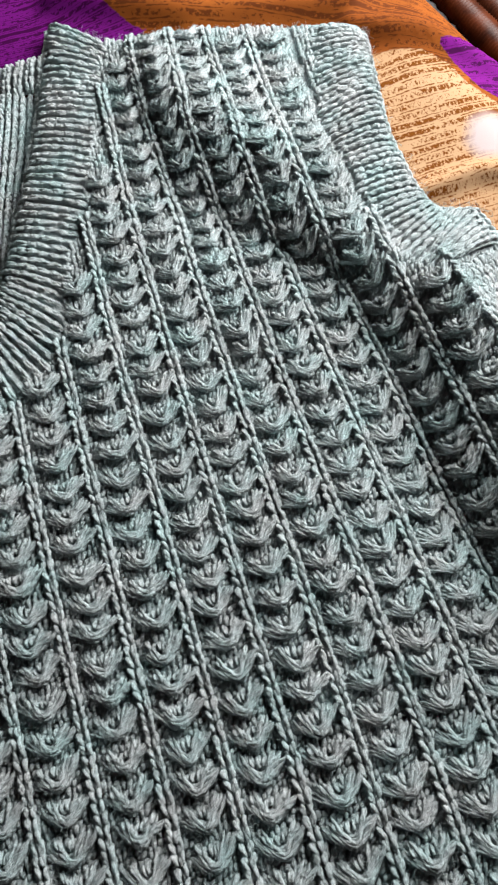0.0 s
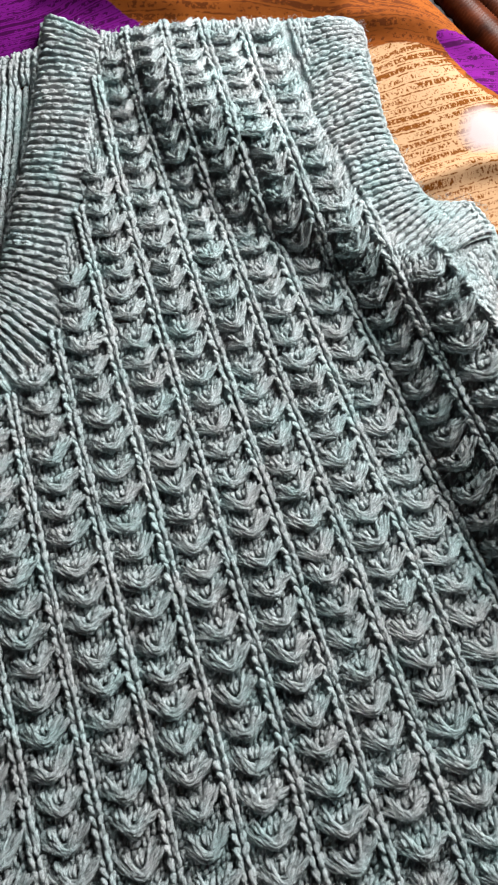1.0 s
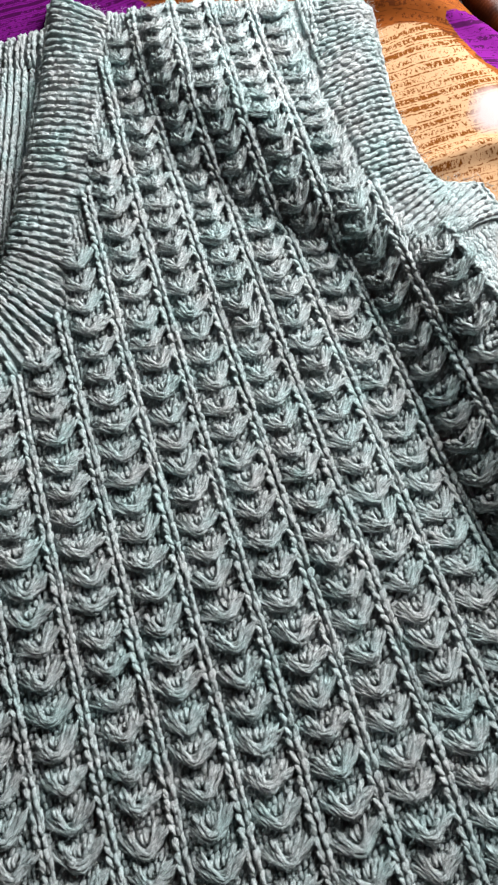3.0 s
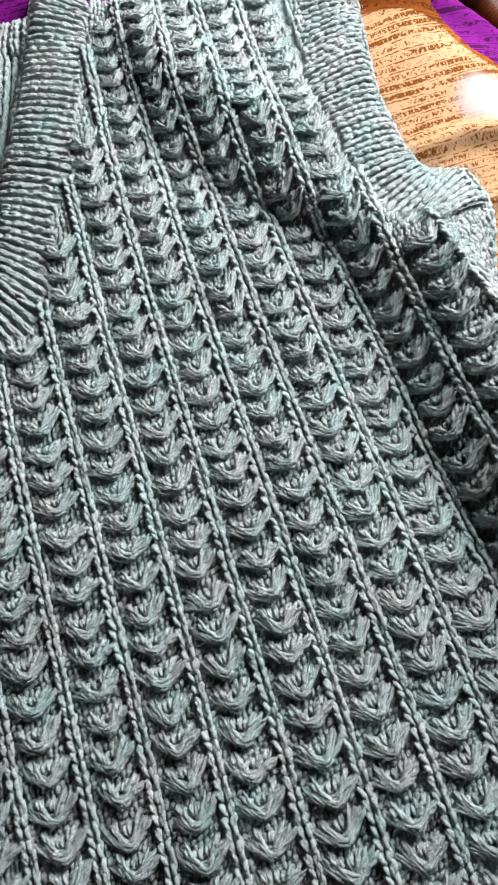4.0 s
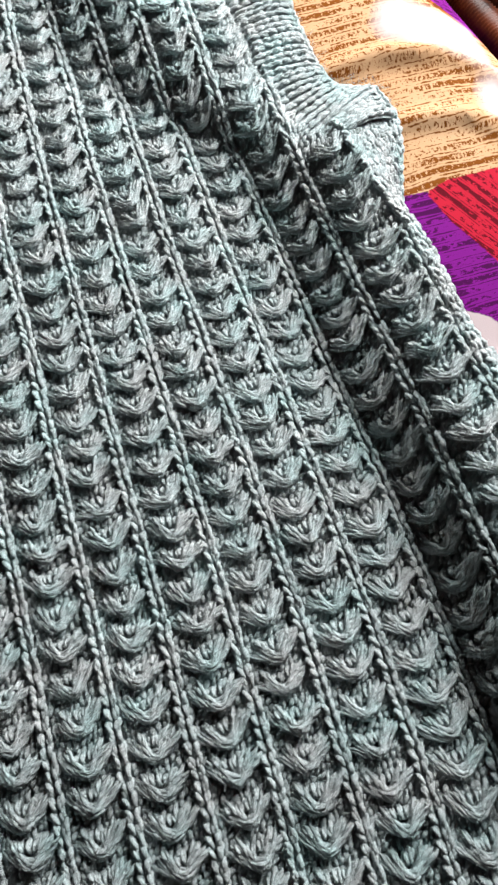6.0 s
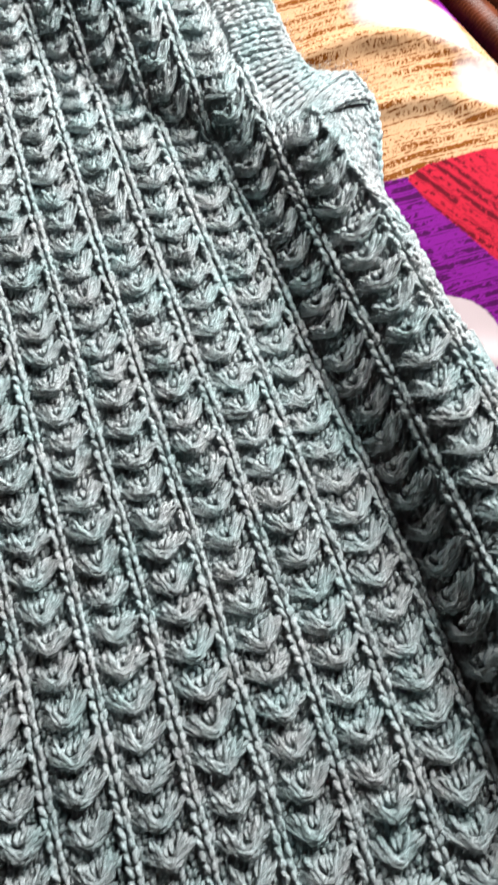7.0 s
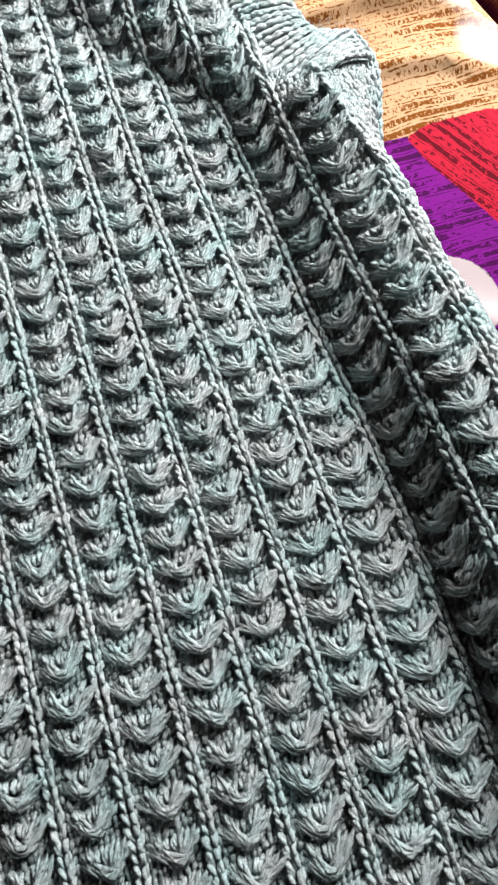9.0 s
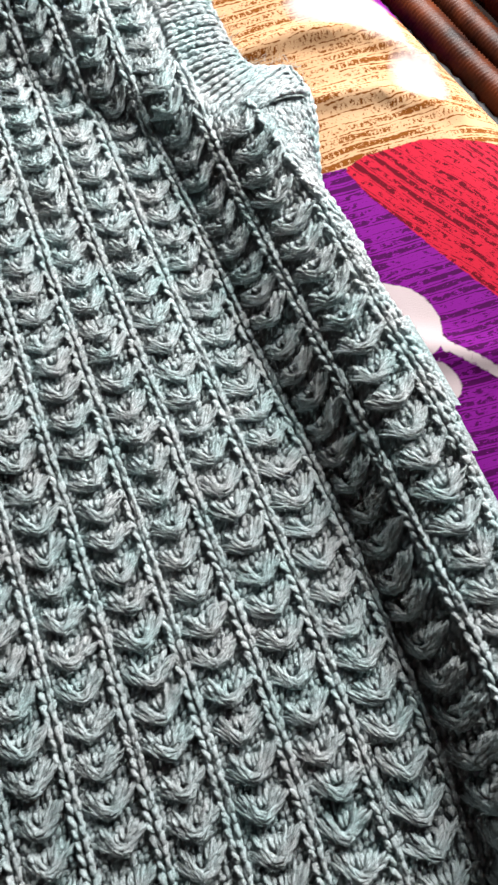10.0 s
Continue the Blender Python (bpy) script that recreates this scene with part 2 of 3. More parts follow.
def waves(x, y, scale, seed):
    """Smooth unevenness between about -1 and 1."""
    rng = np.random.RandomState(seed)
    z = np.zeros(np.broadcast(x, y).shape)
    for _ in range(7):
        a, f, p = rng.rand() * 6.283, scale * (0.5 + rng.rand()), rng.rand() * 6.283
        z = z + np.sin((x * math.cos(a) + y * math.sin(a)) * f + p)
    return z / 4


# ---- the room, plain, round the bed ----
def box(name, lo, hi, mat, kind="structure", label="", category=""):
    bm = bmesh.new()
    bmesh.ops.create_cube(bm, size=1.0)
    for v in bm.verts:
        v.co = [lo[a] if v.co[a] < 0 else hi[a] for a in range(3)]
    bmesh.ops.bevel(bm, geom=bm.edges[:], offset=0.004, segments=1, affect="EDGES")
    me = bpy.data.meshes.new(name)
    bm.to_mesh(me)
    bm.free()
    me.materials.append(mat)
    ob = new(name, me)
    return tagged(ob, label, category, kind=kind)


ROOM = Matrix.Rotation(-AZ, 4, "Z")
GAPW = 0.34
WY = FAR + 0.06
for name, lo, hi in (
    ("floor", (-2.7, -2.7, -0.62), (2.7, WY + 0.14, -0.52)),
    ("ceiling", (-2.7, -2.7, 2.1), (2.7, WY + 0.14, 2.2)),
    ("wall_south", (-2.7, -2.8, -0.52), (2.7, -2.66, 2.1)),
    ("wall_west", (-2.8, -2.66, -0.52), (-2.66, WY, 2.1)),
    ("wall_east", (2.66, -2.66, -0.52), (2.8, WY, 2.1)),
    ("wall_north_left", (-2.7, WY, -0.52), (-GAPW, WY + 0.14, 2.1)),
    ("wall_north_right", (GAPW, WY, -0.52), (2.7, WY + 0.14, 2.1)),
    ("wall_north_under_window", (-GAPW, WY, -0.52), (GAPW, WY + 0.14, HIGH - 0.20)),
    ("wall_north_over_window", (-GAPW, WY, HIGH + 0.20), (GAPW, WY + 0.14, 2.1)),
):
    ob = box(name, lo, hi, FLOOR if name == "floor" else PLASTER, label="plain cement floor" if name == "floor" else "plain off-white plaster", category=name.split("_")[0])
    ob.matrix_world = ROOM

# ---- the bed and its printed sheet ----
EDGE_N = (0.837, 0.547)               # across the bed's rounded edge
EDGE_S, EDGE_R = 0.127, 0.05
SHEET_Z = -0.0145
FOLDS = (([(0.045, 0.088), (0.075, 0.098), (0.100, 0.099), (0.128, 0.089)], 0.0044, 0.0040),
         ([(0.055, 0.061), (0.085, 0.069), (0.105, 0.071), (0.135, 0.062)], 0.0034, 0.0038),
         ([(0.030, 0.172), (0.06, 0.170), (0.10, 0.150)], 0.006, 0.006),
         ([(-0.10, 0.205), (-0.04, 0.188), (0.03, 0.186)], 0.006, 0.008),
         ([(0.09, -0.028), (0.13, -0.036), (0.18, -0.03)], 0.003, 0.006))


def sheet_z(x, y):
    s = x * EDGE_N[0] + y * EDGE_N[1]
    z = SHEET_Z + 0.0012 * waves(x, y, 40, 3)
    for pts, high, wide in FOLDS:
        z = z + high * np.exp(-((away(x, y, pts) / wide) ** 2))
    z = z - 0.006 * ease(0.175, 0.30, y)
    over = np.clip(s - EDGE_S, 0, EDGE_R * 0.985)
    return z - (EDGE_R - np.sqrt(EDGE_R**2 - over**2))


def bedsheet():
    bed = thing("bedsheet", "printed cotton bedsheet in cream, red, purple and orange", "bedsheet")
    # the plan runs along and across the rounded edge, so that the sheet drops evenly there
    ax, ay = np.array(EDGE_N), np.array((EDGE_N[1], -EDGE_N[0]))
    ss = np.r_[np.linspace(-1.0, -0.20, 16), np.arange(-0.19, EDGE_S, 0.0022), EDGE_S + EDGE_R * np.sin(np.linspace(0, 1.4, 20))]
    tt = np.r_[np.linspace(-0.7, -0.30, 10), np.arange(-0.29, 0.29, 0.0022), np.linspace(0.30, 0.75, 10)]
    S, T = np.meshgrid(ss, tt, indexing="ij")
    X, Y = S * ax[0] + T * ay[0], S * ax[1] + T * ay[1]
    Z = sheet_z(X, Y)
    # the hanging side
    drop = np.array([0.05, 0.12, 0.22, 0.36])
    last = np.stack([X[-1], Y[-1], Z[-1]], -1)
    hang = np.stack([last + np.array([ax[0] * 0.004 * k, ax[1] * 0.004 * k, -d]) for k, d in enumerate(drop)])
    V = np.concatenate([np.stack([X, Y, Z], -1), hang])
    sh = Shape()
    sh.add(V, grid_faces(V.shape[0], V.shape[1])[:, ::-1], np.stack([V[..., 0], V[..., 1]], -1))
    me = sh.mesh("cloth", COTTON)
    fields = {
        "field_cream": [[(-0.05, 0.02), (0.0798, 0.030), (0.0981, 0.036), (0.119, 0.040), (0.146, 0.040), (0.2, 0.035), (0.25, 0.118), (0.115, 0.118), (0.086, 0.134), (0.0756, 0.143), (0.07, 0.152), (0.059, 0.1594), (0.0476, 0.16), (0.037, 0.1586), (-0.05, 0.155)]],
        "field_purple": [[(-0.4, 0.45), (-0.1, 0.26), (-0.09, 0.21), (-0.078, 0.196), (-0.065, 0.184), (-0.0575, 0.181), (-0.0724, 0.174), (-0.1, 0.16), (-0.4, 0.1)],
                         [(0.0648, 0.163), (0.0721, 0.1524), (0.0813, 0.1404), (0.0892, 0.1355), (0.115, 0.120), (0.25, 0.116), (0.2, 0.14), (0.095, 0.165)],
                         [(0.0, 0.03), (0.0798, 0.0375), (0.0899, 0.0395), (0.1030, 0.0300), (0.110, 0.0225), (0.119, 0.0130), (0.128, 0.0040), (0.142, -0.0096), (0.2, -0.065), (0.4, -0.3), (-0.2, -0.8), (-0.8, -0.3)]],
        "field_red": [[(0.0897, 0.0392), (0.0981, 0.0442), (0.119, 0.0494), (0.146, 0.0495), (0.2, 0.045), (0.3, -0.1), (0.2, -0.07), (0.138, -0.0136), (0.1238, 0.0002), (0.115, 0.0095), (0.106, 0.0191), (0.0986, 0.0264)]],
        "field_flower": [[(0.088, -0.004), (0.0954, -0.0057), (0.1081, -0.0093), (0.1130, -0.0125), (0.1162, -0.0169), (0.1180, -0.0205), (0.1187, -0.0245), (0.1183, -0.0297), (0.1163, -0.0337), (0.1102, -0.0364), (0.095, -0.03)],
                         [(0.100, -0.035), (0.1112, -0.0364), (0.1150, -0.0372), (0.1187, -0.0390), (0.1215, -0.0420), (0.1233, -0.0454), (0.1223, -0.0494), (0.1200, -0.0520), (0.1171, -0.0534), (0.1119, -0.052), (0.1, -0.048)],
                         [(0.1183, -0.0297), (0.126, -0.0345), (0.1362, -0.0406), (0.155, -0.049), (0.155, -0.0535), (0.1357, -0.0442), (0.121, -0.0355), (0.1163, -0.0337)]],
        "field_white": [[(0.0735, 0.112), (0.0755, 0.1225), (0.0815, 0.1262), (0.0882, 0.125), (0.1139, 0.121), (0.1185, 0.105), (0.1212, 0.0918), (0.1118, 0.0945), (0.0928, 0.1023), (0.0832, 0.1058), (0.0775, 0.1064)],
                        [(0.1120, 0.082), (0.1133, 0.0875), (0.1167, 0.0897), (0.1225, 0.0902), (0.1284, 0.0886), (0.1309, 0.0821), (0.1325, 0.076), (0.1319, 0.0721), (0.1283, 0.068), (0.122, 0.0682), (0.1158, 0.0699), (0.1133, 0.0763)]],
    }
    flat = V.reshape(-1, 3)
    for name, polys in fields.items():
        d = np.max([inside(flat[:, 0], flat[:, 1], p) for p in polys], axis=0)
        me.attributes.new(name, "FLOAT", "POINT").data.foreach_set("value", d.astype(np.float32))
    part("cloth", me, bed)


bedsheet()


def mattress():
    bed = thing("mattress", "thick mattress under the printed sheet", "mattress")
    ax, ay = np.array(EDGE_N), np.array((EDGE_N[1], -EDGE_N[0]))
    prof = [(-1.0, -0.06), (0.08, -0.06), (0.12, -0.075), (0.14, -0.10), (0.145, -0.50)]
    rows = np.array([[(s * ax[0] + t * ay[0], s * ax[1] + t * ay[1], z) for s, z in prof] for t in np.linspace(-0.7, 0.75, 12)])
    sh = Shape()
    sh.add(rows, grid_faces(*rows.shape[:2]), rows[..., :2])
    part("body", sh.mesh("body", PLASTER), bed)


mattress()


def cane_bench():
    """A bench of wrapped cane rods that stands beside the bed, lower than the sheet."""
    bench = thing("cane_bench", "dark red-brown bench of wrapped cane rods", "bench")
    ax, ay = np.array((*EDGE_N, 0)), np.array((EDGE_N[1], -EDGE_N[0], 0))
    t = np.arange(-0.34, 0.30, 0.00058)
    p = ax * 0.193 + ay * t[::6, None] + np.array((0, 0, -0.078)) + ax * (0.0015 * np.sin(t[::6] * 20))[:, None]
    sh = Shape()
    tubes(sh, p[None], (0.0050 + 0.0006 * np.sin(t[::6] * 700))[None], (0, 0, 1), 8)
    part("binding", sh.mesh("binding", DARKTAPE), bench, "dark grey woven binding")
    rng = np.random.RandomState(3)
    t = np.arange(-0.26, 0.17, 0.00040)
    ang = np.arange(10) * 2 * math.pi / 9
    for k in range(15):
        s, z = 0.205 + 0.0168 * k, -0.076 - 0.005 * (k % 2) + 0.001 * k
        turns = np.cumsum(rng.uniform(0.85, 1.15, len(t))) * 0.00040 / 0.0018
        r = 0.0076 + 0.0013 * np.abs(np.sin((turns[:, None] + ang[None] / 2.2) * math.pi)) + 0.0005 * np.sin(t * 90 + k)[:, None]
        core = ax * s + ay * t[:, None] + np.array((0, 0, z)) + ax * (0.0015 * np.sin(t * 20 + k))[:, None]
        V = core[:, None] + r[..., None] * (ax * np.cos(ang)[:, None] + np.array((0, 0, 1)) * np.sin(ang)[:, None])[None]
        sh = Shape()
        sh.add(V, grid_faces(*r.shape), np.zeros((r.size, 2)))
        part("rod", sh.mesh("rod", CANE), bench)
    for t in (-0.22, 0.13):
        sh = Shape()
        p = np.array([ax * s + ay * t + np.array((0, 0, -0.098)) for s in (0.19, 0.30, 0.445)])
        tubes(sh, p[None], np.full((1, 3), 0.012), (0, 0, 1), 8)
        part("crossbar", sh.mesh("crossbar", CANE), bench)
        for s in (0.2, 0.43):
            sh = Shape()
            p = np.array([ax * s + ay * t + np.array((0, 0, z)) for z in (-0.10, -0.3, -0.522)])
            tubes(sh, p[None], np.full((1, 3), 0.013), (1, 0, 0), 8)
            part("leg", sh.mesh("leg", CANE), bench)


cane_bench()

# ---- the vest: its outlines, ribs and rows ----
NECK_IN = [(-0.0752, 0.1690), (-0.0768, 0.148), (-0.0769, 0.1244), (-0.0777, 0.104), (-0.0796, 0.086), (-0.0830, 0.070), (-0.0850, 0.051), (-0.0861, 0.037), (-0.0878, 0.0238), (-0.0968, 0.0133), (-0.115, 0.005), (-0.14, -0.002), (-0.17, -0.005)]
NECK_OUT = [(-0.1022, 0.1845), (-0.1030, 0.1530), (-0.1037, 0.129), (-0.1052, 0.109), (-0.1073, 0.092), (-0.1095, 0.076), (-0.1112, 0.062), (-0.1130, 0.054), (-0.1155, 0.048), (-0.120, 0.042), (-0.129, 0.036), (-0.15, 0.030), (-0.177, 0.027)]
SHOULDER = [(-0.1045, 0.1855), (-0.0999, 0.1868), (-0.0879, 0.1812), (-0.0749, 0.1748), (-0.0648, 0.1725), (-0.0474, 0.1734), (-0.0277, 0.1740), (-0.0107, 0.1732), (0.0108, 0.1712), (0.0295, 0.1689), (0.0370, 0.1668)]
ARM_IN = [(0.0130, 0.1690), (0.0139, 0.1440), (0.0166, 0.1225), (0.0224, 0.1041), (0.0282, 0.0885), (0.0318, 0.078), (0.0382, 0.0640), (0.0441, 0.0543), (0.0510, 0.0490), (0.0588, 0.0465)]
ARM_OUT = [(0.0345, 0.1665), (0.0367, 0.150), (0.0385, 0.132), (0.0418, 0.1105), (0.0465, 0.0960), (0.0515, 0.0850), (0.0570, 0.0775), (0.0645, 0.0755), (0.0722, 0.0745), (0.0785, 0.0590)]
SEAM_IN = [(0.0565, 0.0530), (0.0610, 0.0425), (0.0670, 0.0311), (0.0738, 0.0188), (0.0806, 0.0087), (0.0867, -0.0061), (0.0928, -0.0206), (0.0990, -0.0327), (0.1048, -0.0465), (0.1102, -0.0590), (0.1132, -0.0708), (0.1168, -0.0851), (0.1215, -0.1008), (0.130, -0.135), (0.145, -0.20), (0.155, -0.25)]
SEAM_OUT = [(0.0765, 0.0640), (0.0786, 0.0500), (0.0788, 0.0350), (0.0812, 0.0231), (0.0857, 0.0140), (0.0918, 0.0022), (0.0970, -0.0144), (0.1033, -0.0291), (0.1103, -0.0494), (0.1158, -0.0669), (0.1215, -0.0870), (0.1266, -0.0990), (0.135, -0.135), (0.150, -0.20), (0.160, -0.25)]
PANEL = [*NECK_IN[::-1], *SHOULDER[3:9], *ARM_IN, *SEAM_IN[2:], (-0.17, -0.25)]
# the long fold that runs from the shoulder to the hem: its foot and its crest, as x over y
FOLD_Y = [-0.25, -0.168, -0.140, -0.098, -0.073, -0.054, -0.031, -0.001, 0.021, 0.032, 0.050, 0.065, 0.079, 0.096, 0.125, 0.145, 0.167]
FOLD_FOOT = [0.120, 0.104, 0.0975, 0.084, 0.075, 0.065, 0.053, 0.0425, 0.036, 0.031, 0.020, 0.000, -0.024, -0.0445, -0.0573, -0.0627, -0.066]
FOLD_CREST = [0.135, 0.1185, 0.1130, 0.1037, 0.0965, 0.0908, 0.0848, 0.0770, 0.0705, 0.065, 0.045, 0.024, 0.0110, 0.0, -0.0340, -0.0494, -0.061]
FLANK = [(0.0650, 0.0460), *[(a + 0.004, b) for a, b in SEAM_IN[2:]]]


def vest_z(x, y):
    """The cloth's lie: the long fold, the swell along its seam, and the turn over the shoulder."""
    low = -0.0034 + 0.0010 * waves(x, y, 55, 8)
    foot, crest = np.interp(y, FOLD_Y, FOLD_FOOT), np.interp(y, FOLD_Y, FOLD_CREST)
    s = (x - foot) / (crest - foot)
    high = np.interp(y, [-0.10, 0.0, 0.03, 0.06, 0.10, 0.13, 0.167], [0.0138, 0.0150, 0.0140, 0.0066, 0.0088, 0.0078, 0.002])
    fold = high * (0.5 * ease(-0.1, 1.1, s) + 0.5 * np.clip(s, 0, 1)) * (1 - 0.7 * ease(0.03, 0.08, y) * ease(0.002, 0.046, x - crest))
    swell = 0.0138 * np.exp(-((away(x, y, FLANK) / 0.019) ** 2))
    low = low - 0.0022 * np.exp(-((s + 0.1) / 0.55) ** 2) * ease(0.167, 0.12, y)
    z = low + np.maximum(fold, swell)
    top = np.interp(x, [p[0] for p in SHOULDER], [p[1] for p in SHOULDER])
    return z - 0.007 * (1 - np.sqrt(np.clip(1 - np.clip(1 - (top - y) / 0.009, 0, 1) ** 2, 0, 1))) - 0.003 * ease(0.10, 0.17, y)


def vest_normal(x, y):
    e = 0.0015
    n = np.stack([vest_z(x - e, y) - vest_z(x + e, y), vest_z(x, y - e) - vest_z(x, y + e), np.full(np.shape(x), 2 * e)], -1)
    return unit(n)


RIB = ((0, 0, -0.01585), (0, 1, -0.04896), (0, 2, 0.00201), (0, 3, 0.00362), (1, 0, 0.07661), (1, 1, -0.01384), (1, 2, -0.00022),
       (1, 3, 0.00287), (2, 0, -0.0029), (2, 1, -0.00184), (2, 2, 0.00039), (3, 0, 0.0031), (3, 1, 0.00279))


def rib_x(u, y):
    """Where rib u lies at height y of the plan."""
    u, y = (np.asarray(u, float) - 4) / 4, np.asarray(y, float) / 0.15
    return sum(c * u**i * y**j for i, j, c in RIB)


def row_of(k, y):
    """The row of scallops, in column k, that lies at y."""
    x = rib_x(k + 0.5, y)
    return -2.87 - 0.54 * k + 42.8 * x - 94.2 * y - 40.76 * y * y


vest = thing("knitted_vest", "mint green hand-knitted wool vest lying on a printed bedsheet", "vest")


def front_panel():
    u = np.arange(-4, 12, 0.11)
    y = np.arange(-0.245, 0.182, 0.0016)
    U, Y = np.meshgrid(u, y, indexing="ij")
    X = rib_x(U, Y)
    groove = np.cos((U - 0.0) * 2 * math.pi)
    Z = vest_z(X, Y) - 0.0009 + 0.0006 * groove
    V = np.stack([X, Y, Z], -1)
    f = grid_faces(*X.shape)
    mid = V.reshape(-1, 3)[f].mean(1)
    f = f[inside(mid[:, 0], mid[:, 1], PANEL) > -0.004]
    sh = Shape()
    sh.add(V, f, np.stack([U * 20, Y * 300], -1))
    # small stitches between the scallops
    paths, radii, ups = [], [], []
    rng = np.random.RandomState(5)
    for k in range(-3, 10):
        for c, a in enumerate(np.linspace(0.13, 0.87, 9)):
            ys = np.arange(0.178, -0.235, -0.0020) + 0.0010 * (c % 2)
            x = rib_x(k + a, ys)
            ok = inside(x, ys, PANEL) > -0.001
            m = ok.sum()
            if not m:
                continue
            x, yy = x[ok] + rng.uniform(-0.0004, 0.0004, m), ys[ok] + rng.uniform(-0.0006, 0.0006, m)
            n = vest_normal(x, yy)
            z = vest_z(x, yy) + rng.uniform(-0.0003, 0.0008, m)
            lean = rng.uniform(-0.0004, 0.0011, m)
            long = rng.uniform(0.0013, 0.0022, m)
            p0 = np.stack([x - lean, yy - long, z - 0.0011], -1)
            p1 = np.stack([x, yy, z + 0.0009], -1)
            p2 = np.stack([x + lean, yy + long, z - 0.0006], -1)
            paths.append(np.stack([p0, (p0 + p1) / 2 + n * 0.0004, p1 * 0.7 + p2 * 0.3 + n * 0.0003, p2], 1))
            radii.append(np.tile([0.0004, 0.00080, 0.00084, 0.0003], (m, 1)) * rng.uniform(0.8, 1.25, (m, 1)))
            ups.append(n)
    tubes(sh, np.concatenate(paths), np.concatenate(radii), np.concatenate(ups), 5)
    return part("front_panel", sh.mesh("front_panel", YARN_BASE), vest)


panel = front_panel()


def chain(shape, line, up, wide, pitch, thick, lift=0.0, seed=0, plies=2, dip=1.0):
    """A column of knit stitches, two slanting legs each, along a line of points."""
    rng = np.random.RandomState(seed)
    s = np.r_[0, np.cumsum(np.linalg.norm(np.diff(line, axis=0), axis=1))]
    at = np.arange(pitch * rng.uniform(0.05, 0.75), s[-1] - pitch * 0.3, pitch)
    if not len(at):
        return

    def where(w):
        return np.stack([np.interp(w, s, line[:, a]) for a in range(3)], -1)

    n = unit(np.stack([np.interp(at, s, up[:, a]) for a in range(3)], -1))
    c = where(at)
    t = unit(where(at + pitch * 0.5) - where(at - pitch * 0.5))
    side = np.cross(t, n)
    for sgn in (-1, 1):
        j = rng.uniform(0.88, 1.14, (len(at), 1))
        k = rng.uniform(-0.15, 0.15, (len(at), 1))
        steps = []
        for a, w, h in ((-0.80, 0.22, -1.00), (-0.55, 0.27, 0.0), (-0.20, 0.38, 0.60), (0.18, 0.50, 0.70), (0.52, 0.56, 0.15), (0.76, 0.50, -1.05)):
            steps.append(c + t * ((a + k) * pitch * j) + side * (sgn * w * wide * j) + n * (h * thick * (dip if h < 0 else 1.0) + lift))
        p = np.stack(steps, 1)
        p[:, 1:-1] += rng.normal(0, 0.00018, p[:, 1:-1].shape)
        r = np.tile([0.40, 0.80, 1.0, 1.02, 0.84, 0.40], (len(at), 1)) * thick * rng.uniform(0.86, 1.14, (len(at), 1))
        if plies < 2:
            tubes(shape, p.reshape(1, -1, 3), r.reshape(1, -1), np.repeat(n, 6, 0)[None], 6)
            continue
        # two plies wound round each other
        w = np.linspace(0, 5, 7)
        i = np.minimum(w.astype(int), 4)
        h = (w - i)[None, :, None]
        mid = p[:, i] * (1 - h) + p[:, i + 1] * h
        rad = r[:, i] * (1 - h[..., 0]) + r[:, i + 1] * h[..., 0]
        d = unit(p[:, -1] - p[:, 0])[:, None]
        over = np.cross(d, n[:, None])
        start = rng.uniform(0, 6.283, (len(at), 1))
        for q in (0.0, math.pi):
            turn = (start + q + w[None] / 5 * 4.4)[..., None]
            ply = mid + (over * np.cos(turn) + n[:, None] * np.sin(turn)) * rad[..., None] * 0.36
            fat = rad * 0.76 * rng.uniform(0.86, 1.14, rad.shape)
            # one strand runs on from stitch to stitch, dipping under the next one
            tubes(shape, ply.reshape(1, -1, 3), fat.reshape(1, -1), np.repeat(n, 7, 0)[None], 5)


def rib_columns():
    y = np.arange(0.180, -0.245, -0.0012)
    for u in range(-4, 12):
        x = rib_x(u, y)
        ok = inside(x, y, PANEL) > 0.0015
        if ok.sum() < 12:
            continue
        # the longest unbroken run
        cuts = np.flatnonzero(np.diff(np.r_[0, ok.astype(int), 0]))
        a, b = max(zip(cuts[::2], cuts[1::2]), key=lambda c: c[1] - c[0])
        xx, yy = x[a:b], y[a:b]
        n = vest_normal(xx, yy)
        line = np.stack([xx, yy, vest_z(xx, yy)], -1)
        sh = Shape()
        chain(sh, line[::-1], n[::-1], 0.0026, 0.0036, 0.00112, 0.0019, u + 20)
        part("rib_column", sh.mesh("rib_column", YARN), panel)


rib_columns()


